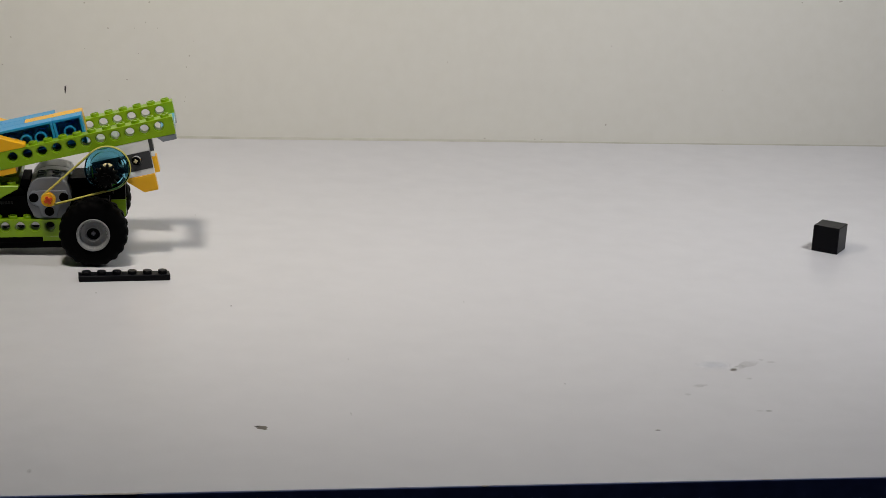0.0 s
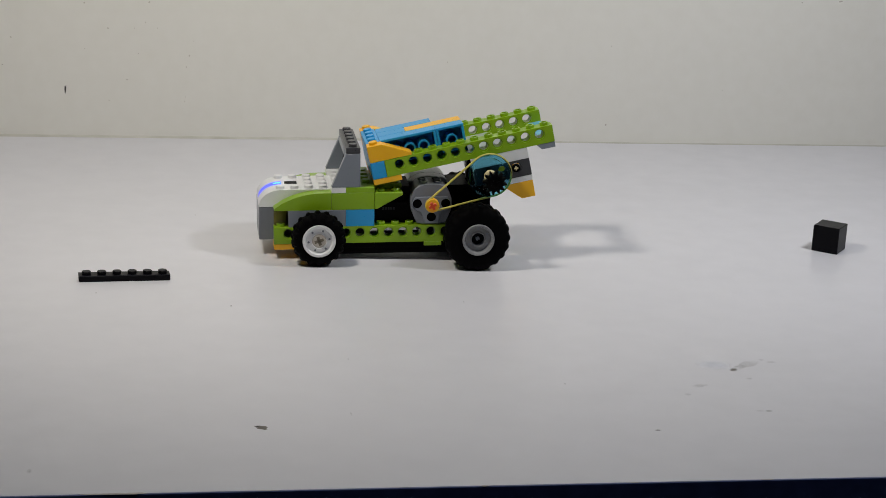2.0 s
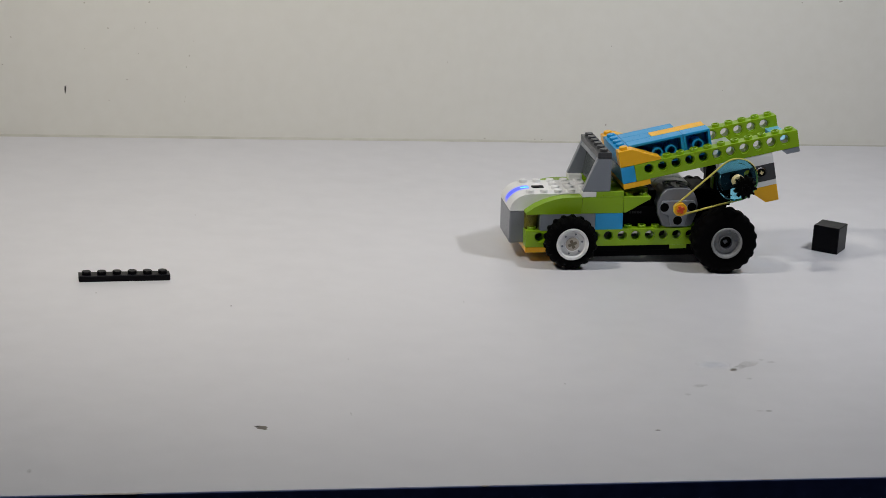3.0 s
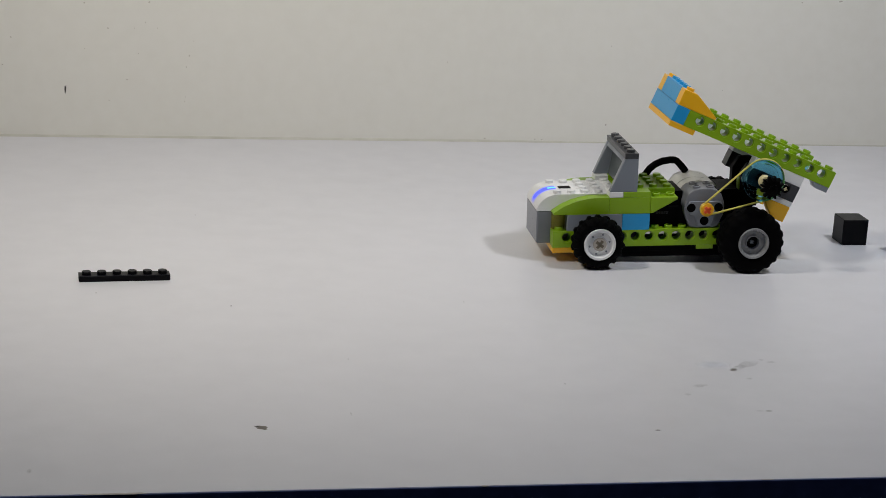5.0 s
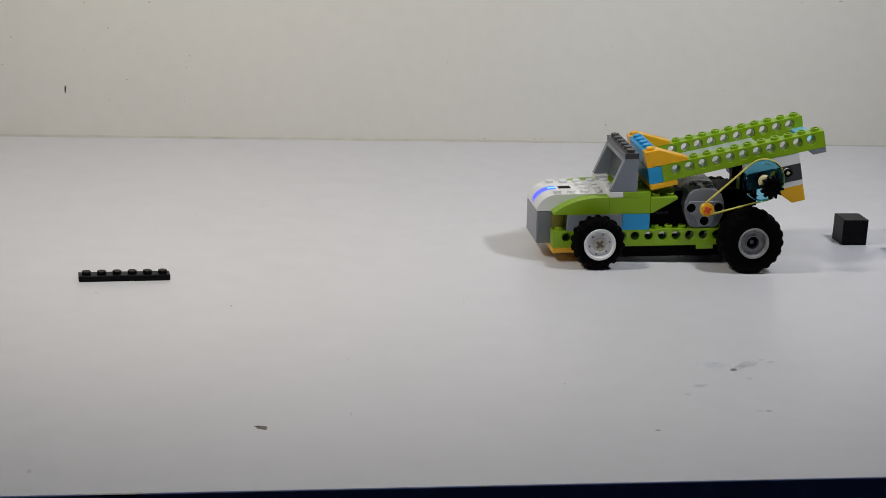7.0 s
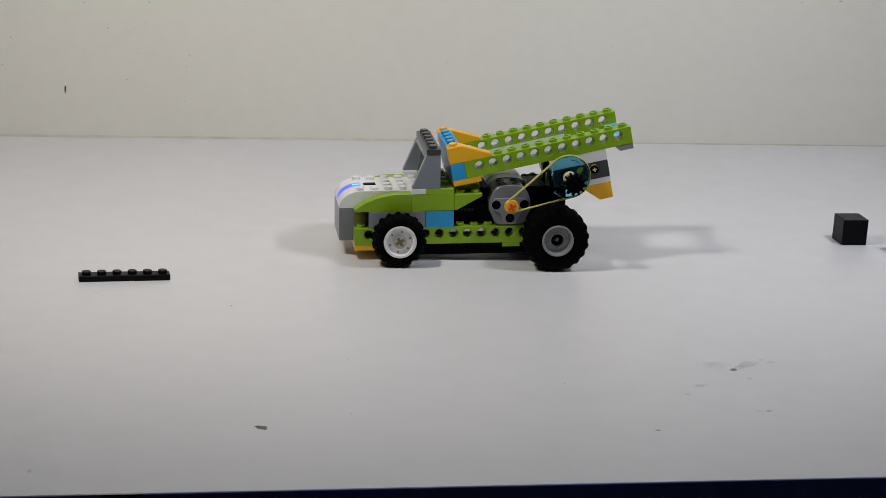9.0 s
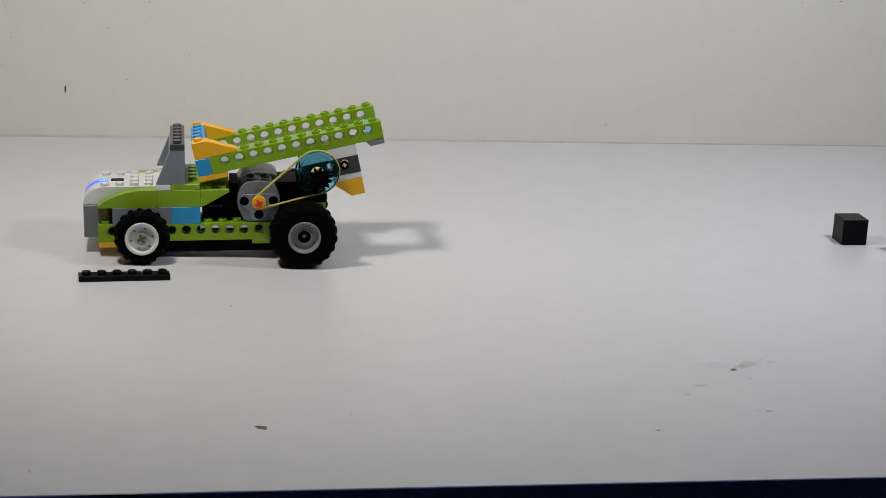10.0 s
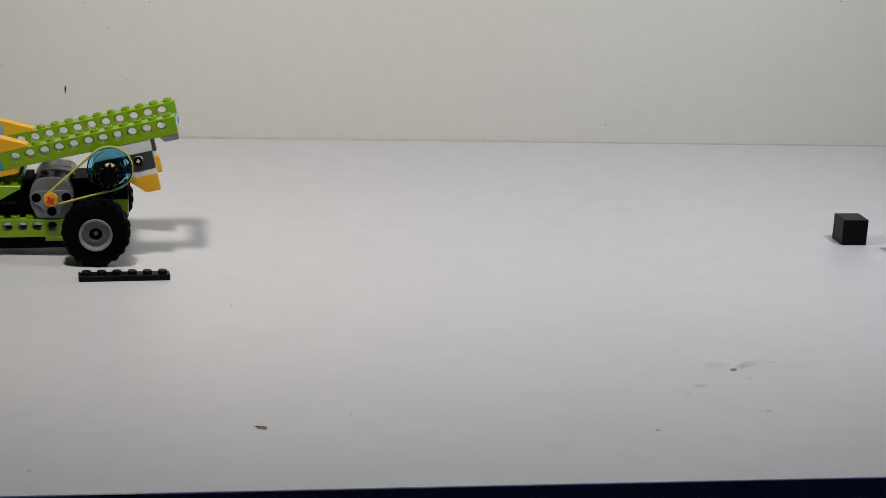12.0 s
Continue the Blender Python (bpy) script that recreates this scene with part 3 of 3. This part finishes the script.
def tyre_skin(bm, radius, rim, width, lugs, deep):
    """A ribbed tyre in one skin: staggered blocks on the tread, running over the shoulders."""
    n = lugs * 6
    low = radius - deep
    rows = [(rim - 0.4, 1.4, 0), (rim + 0.6, 0.7, 0), (low - 3.6, 0.25, 0), (low - 2.0, 0.9, 1), (low - 0.8, 2.1, 1), (low - 0.2, 3.6, 1), (low, 5.0, 1), (low, width * 0.47, 1), (low, width * 0.48, 0),
            (low, width * 0.52, 0), (low, width * 0.53, 2), (low, width - 5.0, 2), (low - 0.2, width - 3.6, 2), (low - 0.8, width - 2.1, 2), (low - 2.0, width - 0.9, 2), (low - 3.6, width - 0.25, 0), (rim + 0.6, width - 0.7, 0), (rim - 0.4, width - 1.4, 0)]
    rings = []
    for r, y, side in rows:
        ring = []
        for i in range(n):
            k = (i + (3 if side == 2 else 0)) % 6
            up = deep if side and k < 3 else 0.0
            a = 2 * math.pi * (i + (0.0 if k not in (0, 3) else 0.35)) / n
            ring.append(bm.verts.new(((r + up) * math.cos(a), y - (0.35 * up if y < width / 2 else -0.35 * up), (r + up) * math.sin(a))))
        rings.append(ring)
    for a, b in zip(rings, rings[1:] + rings[:1]):
        for i in range(n):
            j = (i + 1) % n
            bm.faces.new((a[i], a[j], b[j], b[i]))


def wheel(name, radius, width, rim, rim_material, rim_label, dished):
    """A wheel about its axle, outer face at y = 0, running to y = width."""
    bm = bmesh.new()
    r = rim
    if dished:
        prof = [(3.5, 6.5), (3.6, 2.3), (4.1, 2.2), (4.4, 3.0), (r - 2.1, 3.3), (r - 1.2, 0.4), (r - 0.3, 0.0), (r, 0.6), (r, width - 1), (3.5, width - 1)]
    else:
        prof = [(0.01, 1.6), (3.9, 1.6), (4.2, 1.0), (4.6, 1.9), (r - 2.2, 2.2), (r - 1.5, 0.2), (r - 0.3, 0.0), (r, 0.6), (r, width - 1), (0.01, width - 1)]
    lathe(bm, prof, (0, 0, 0), "Y", 36, closed=dished)
    hubw = part(name, bm, rim_material, truck, rim_label)
    bm = bmesh.new()
    tyre_skin(bm, radius, r, width, 20 if radius > 17 else 17, 0.65 if radius > 17 else 1.05)
    part("tyre", bm, RUBBER, hubw, "black ribbed rubber tyre")
    if dished:
        bm = bmesh.new()
        disc(bm, 3.7, 5.2, 6.4, (0, 0, 0), "Y", 20, 0.1)
        part("axle_hole", bm, BLACK, hubw, "dark axle opening")
        # axle end in the opening; its grey paints the small glint there
        bm = bmesh.new()
        for w, hgt in ((1.2, 0.45), (0.45, 1.2)):
            box(bm, -w, w, 3.9, 5.3, -hgt, hgt, 0.1)
        part("axle_end", bm, GREY, hubw, "cross axle end deep in the rim, grey for its glint")
    else:
        bm = bmesh.new()
        for w, hgt in ((2.6, 0.85), (0.85, 2.6)):
            box(bm, -w, w, 0.9, 2.2, -hgt, hgt, 0.1)
        part("axle_end", bm, AXLE, hubw, "dark tan cross axle end")
        bm = bmesh.new()
        disc(bm, 3.9, 1.15, 2.4, (0, 0, 0), "Y", 24, 0.3)
        part("hub_cap", bm, TAN, hubw, "tan hub centre")
    bm = bmesh.new()
    for k in range(6):
        a = radians(60 * k + 20)
        rr = r - 3.4 if not dished else r - 3.2
        disc(bm, 0.6, 1.75 if not dished else 3.0, 3.6, (rr * math.cos(a), 0, rr * math.sin(a)), "Y", 8, 0.05)
    part("rim_hole", bm, GREY, hubw)
    return hubw


front_near = wheel("front_wheel", 15.2, 14, 9.2, WHITE, "white wheel rim", False)
rear_near = wheel("rear_wheel", 18.5, 18, 9.0, SILVER, "light grey dished wheel rim", True)


def far_copy(ob):
    made = ob.copy()
    scene.collection.objects.link(made)
    for child in ob.children:
        c = child.copy()
        scene.collection.objects.link(c)
        c.parent = made
    return made


front_far, rear_far = far_copy(front_near), far_copy(rear_near)
for x, z in ((24, 5.8), (112, 5.8)):
    bm = bmesh.new()
    for w, hgt in ((2.3, 0.85), (0.85, 2.3)):
        box(bm, x - w, x + w, -6, 54, z - hgt, z + hgt, 0.15)
    part("wheel_axle", bm, BLACK, truck)

# tipping bed, about its pivot; u along the bed, v up
PU, PV = 56.0, -10.2


def shift(bm):
    for v in bm.verts:
        v.co -= Vector((PU, 0, PV))
    return bm


def bed_brick(name, material, u0, u1, y0, y1, v0, v1, parent, su=(), sy=(), label="", hollow=False):
    bm = bmesh.new()
    box(bm, u0 + 0.08, u1 - 0.08, y0 + 0.08, y1 - 0.08, v0, v1)
    studs(bm, su, sy, v1, hollow)
    return part(name, shift(bm), material, parent, label)


bm = bmesh.new()
box(bm, 0.1, 63.9, 8.1, 39.9, 0.1, 3.1)
bed = part("tipping_bed", shift(bm), BEDGREY, truck, "tipping bed with pale grey floor between lime beams")
for y in (0, 40):
    bm = bmesh.new()
    beam(bm, 96, y)
    part("bed_beam", shift(bm), LIME, bed, "lime holed side beam")
    bm = bmesh.new()
    prism(bm, [(-7.9, 9.7), (15.9, 9.7), (15.9, 11.2), (0.2, 19.1), (-7.9, 19.1)], y + 0.08, y + 7.9)
    studs(bm, [-4], [y + 4], 19.1)
    part("corner_slope", shift(bm), ORANGE, bed, "orange yellow sloped brick")
    bm = bmesh.new()
    prism(bm, [(88.1, -3.2), (95.9, -3.2), (95.9, -0.1), (85.5, -0.1)], y + 0.08, y + 7.9)
    part("end_plate", shift(bm), GREY, bed, "grey end plate")
    # hanging tail: white, dark, white, orange
    bed_brick("tail_white_brick", WHITE, 48, 80, y, y + 8, -6.3, -0.1, bed)
    bm = bmesh.new()
    beam(bm, 32, y, 48, -15.95, False)
    part("tail_dark_brick", shift(bm), DARK, bed, "dark grey tail brick")
    bed_brick("tail_white_plate", WHITE, 64, 80, y, y + 8, -19.1, -16.0, bed)
    bm = bmesh.new()
    out = 0.6 if y else 0.0
    prism(bm, [(72.1 + out, -28.7), (79.9 + out, -28.7), (79.9 + out, -19.2), (64.1, -19.2), (64.1, -20.8)], y + 0.08, y + 7.9)
    part("tail_slope", shift(bm), ORANGE, bed, "orange yellow inverted slope")
bm = bmesh.new()
disc(bm, 2.3, -1.6, 0.2, (71.6, 0, -10.2), "Y", 18, 0.2)
part("axle_pin", shift(bm), BLACK, bed, "black pin in the tail brick")
bm = bmesh.new()
for w, hgt in ((1.15, 0.4), (0.4, 1.15)):
    box(bm, 71.6 - w, 71.6 + w, -1.9, -1.5, -10.2 - hgt, -10.2 + hgt, 0.08)
part("pin_cross", shift(bm), BUSH, bed)
bed_brick("front_blue_brick", AZURE, -8, 0, 0, 48, 0.1, 9.5, bed, label="azure front brick")
bed_brick("front_blue_brick", AZURE, -8, 0, 8, 40, 9.7, 19.1, bed, su=[-4], sy=every(8, 40), label="azure upper front brick")
bed_brick("front_plate", ORANGE, -8, 8, 0, 48, -3.2, -0.1, bed, label="orange yellow plate under the bed front")
bed_brick("end_brick", PALE, 88, 96, 8, 40, 0.1, 3.1, bed, label="pale blue clear cross plate")

# ---- the load: bricks stuck together on their sides, hollow undersides outwards ----
load = new("toy_load")
load.empty_display_size = 0.01
tagged(load, "azure and yellow toy brick load carried on the bed", "toy bricks")


def side_brick(u0, u1, y0, y1, label):
    """A brick lying on its side, open towards -y."""
    bm = bmesh.new()
    box(bm, u0, u1, y1 - 1.2, y1, 0, 15.8, 0.2)
    box(bm, u0, u1, y0, y1 - 1.0, 0, 1.4, 0.15)
    box(bm, u0, u1, y0, y1 - 1.0, 14.4, 15.8, 0.15)
    box(bm, u0, u0 + 1.4, y0, y1 - 1.0, 1.2, 14.6, 0.15)
    box(bm, u1 - 1.4, u1, y0, y1 - 1.0, 1.2, 14.6, 0.15)
    for k in range(1, int(round((u1 - u0) / 8))):
        lathe(bm, [(2.4, y0 + 0.1), (3.25, y0 + 0.1), (3.25, y1 - 1.1), (2.4, y1 - 1.1)], (u0 + 8 * k, 0, 7.9), "Y", 20)
    return part("load_brick", bm, AZURE, load, label)


side_brick(0.1, 31.9, 0, 9.6, "azure brick on its side, hollow underside showing")
side_brick(32.1, 47.9, 0, 9.6, "azure brick on its side, hollow underside showing")
bm = bmesh.new()
box(bm, 16.1, 47.9, 9.7, 19.2, 0, 15.8)
part("load_brick", bm, ORANGE, load, "orange yellow brick between the azure ones")
bm = bmesh.new()
box(bm, 0.1, 15.9, 9.7, 19.2, 0, 15.8)
part("load_brick", bm, AZURE, load)
bm = bmesh.new()
box(bm, 0.1, 31.9, 19.3, 28.8, 0, 15.8)
for u in every(0, 32):
    for v in (4, 12):
        disc(bm, 2.4, 28.8, 30.5, (u, 0, v), "Y", 14, 0.2)
part("load_brick", bm, AZURE, load)


def bed_pose(angle):
    """The bed in the truck's space, angle degrees up at the tail."""
    return pose(AXX * MM, 0, AXZ * MM, 0, -angle, 0)


LOAD_ON_BED = pose((0 - PU) * MM, 8.7 * MM, (3.25 - PV) * MM)


def motions():
    # distance along the track
    out = [(0.0, -139.3), (0.5, -138.6), (0.6, -128.6), (0.7, -113.8), (0.8, -99.8), (0.9, -85.6)]
    out += [(1.0 + 0.1 * k, -71.4 + 14.22 * k) for k in range(0, 21)]
    out += [(3.1, 225.6), (3.2, 228.7), (4.8, 228.7), (7.2, 228.7), (8.1, 228.7), (8.2, 225.6), (8.3, 214.3)]
    out += [(8.4 + 0.1 * k, 200.4 - 14.12 * k) for k in range(0, 24)]
    out += [(10.8, -135.6), (10.9, -138.0), (12.0, -138.0)]
    walk(truck, [(t, truck_pose(s)) for t, s in out])
    for ob, x, y, radius, turn in ((front_near, 24, -16.5, 15.2, 0), (rear_near, 112, -20.5, 18.5, 0), (front_far, 24, 64.5, 15.2, 180), (rear_far, 112, 68.5, 18.5, 180)):
        rows = []
        for t, s in out:
            a = math.degrees((s - out[0][1]) / radius)
            rows.append((t, pose(x * MM, y * MM, 5.8 * MM, 0, a, 0) @ pose(0, 0, 0, 0, 0, turn)))
        walk(ob, rows)
    # the bed tips between 3.5 and 4.6 s and drops back from 6.5 s
    DOWN, UP = 11.6, -23.3
    tip = [(0.0, DOWN), (3.35, DOWN), (3.5, 9.8), (3.7, 3.8), (3.9, -4.0), (4.1, -12.0), (4.2, -15.6), (4.3, -19.0), (4.4, -22.0), (4.47, UP), (6.5, UP), (6.6, -12.2), (6.68, 9.5), (6.72, DOWN), (12.0, DOWN)]
    walk(bed, [(t, bed_pose(a)) for t, a in tip])
    walk(pulley, [(t, bed_pose(a)) for t, a in tip])
    # the lowered bed folds the springy cable over; it stands up again as the bed lifts
    walk(cable, [(t, pose(61 * MM, 40 * MM, 29 * MM, -62 * min(1.0, max(0.0, (a + 8) / 14)), 0, 0)) for t, a in tip])
    walk(drive, [(t, pose(MPX * MM, 0, MPZ * MM, 0, -3.2 * a * 0.7, 0)) for t, a in tip])
    # the load rides along, slides off the tipped bed and tumbles on to the desk
    rows = [(t, truck_pose(s) @ bed_pose(DOWN) @ LOAD_ON_BED) for t, s in out if t <= 3.2]
    there = truck_pose(228.7)
    slide = [(3.35, DOWN, 0), (3.5, 9.8, 0), (3.7, 3.8, 0), (3.9, -4.0, 0), (4.1, -12.0, 0), (4.2, -15.6, 2), (4.3, -19.0, 9), (4.4, -22.0, 25), (4.47, UP, 43), (4.54, UP, 68)]
    for t, a, d in slide:
        rows.append((t, there @ bed_pose(a) @ pose(d * MM, 0, 0) @ LOAD_ON_BED))
    rows += [(4.62, pose(0.214, 1.068, 0.049, 12, 34, HEAD)), (4.7, pose(0.231, 1.086, 0.033, 50, 36, 10)), (4.8, pose(0.2480, 1.1060, 0.0150, 88, 28, 12)), (4.9, pose(0.2675, 1.0985, 0.0035, 90, 6, 15)),
             (5.0, pose(0.2697, 1.0940, 0.0003, 90, 0, 16)), (12.0, pose(0.2697, 1.0940, 0.0003, 90, 0, 16))]
    walk(load, rows)
    z = 0.00797
    walk(cube, [(0.0, pose(0.2307, 1.092, z, 0, 0, -28.5)), (4.68, pose(0.2307, 1.092, z, 0, 0, -28.5)), (4.8, pose(0.2430, 1.1095, z + 0.005, -10, 0, -12)),
                (4.9, pose(0.2466, 1.1125, z, 0, 0, 9)), (5.0, pose(0.2472, 1.1129, z, 0, 0, 10.8)), (12.0, pose(0.2472, 1.1129, z, 0, 0, 10.8))])


motions()
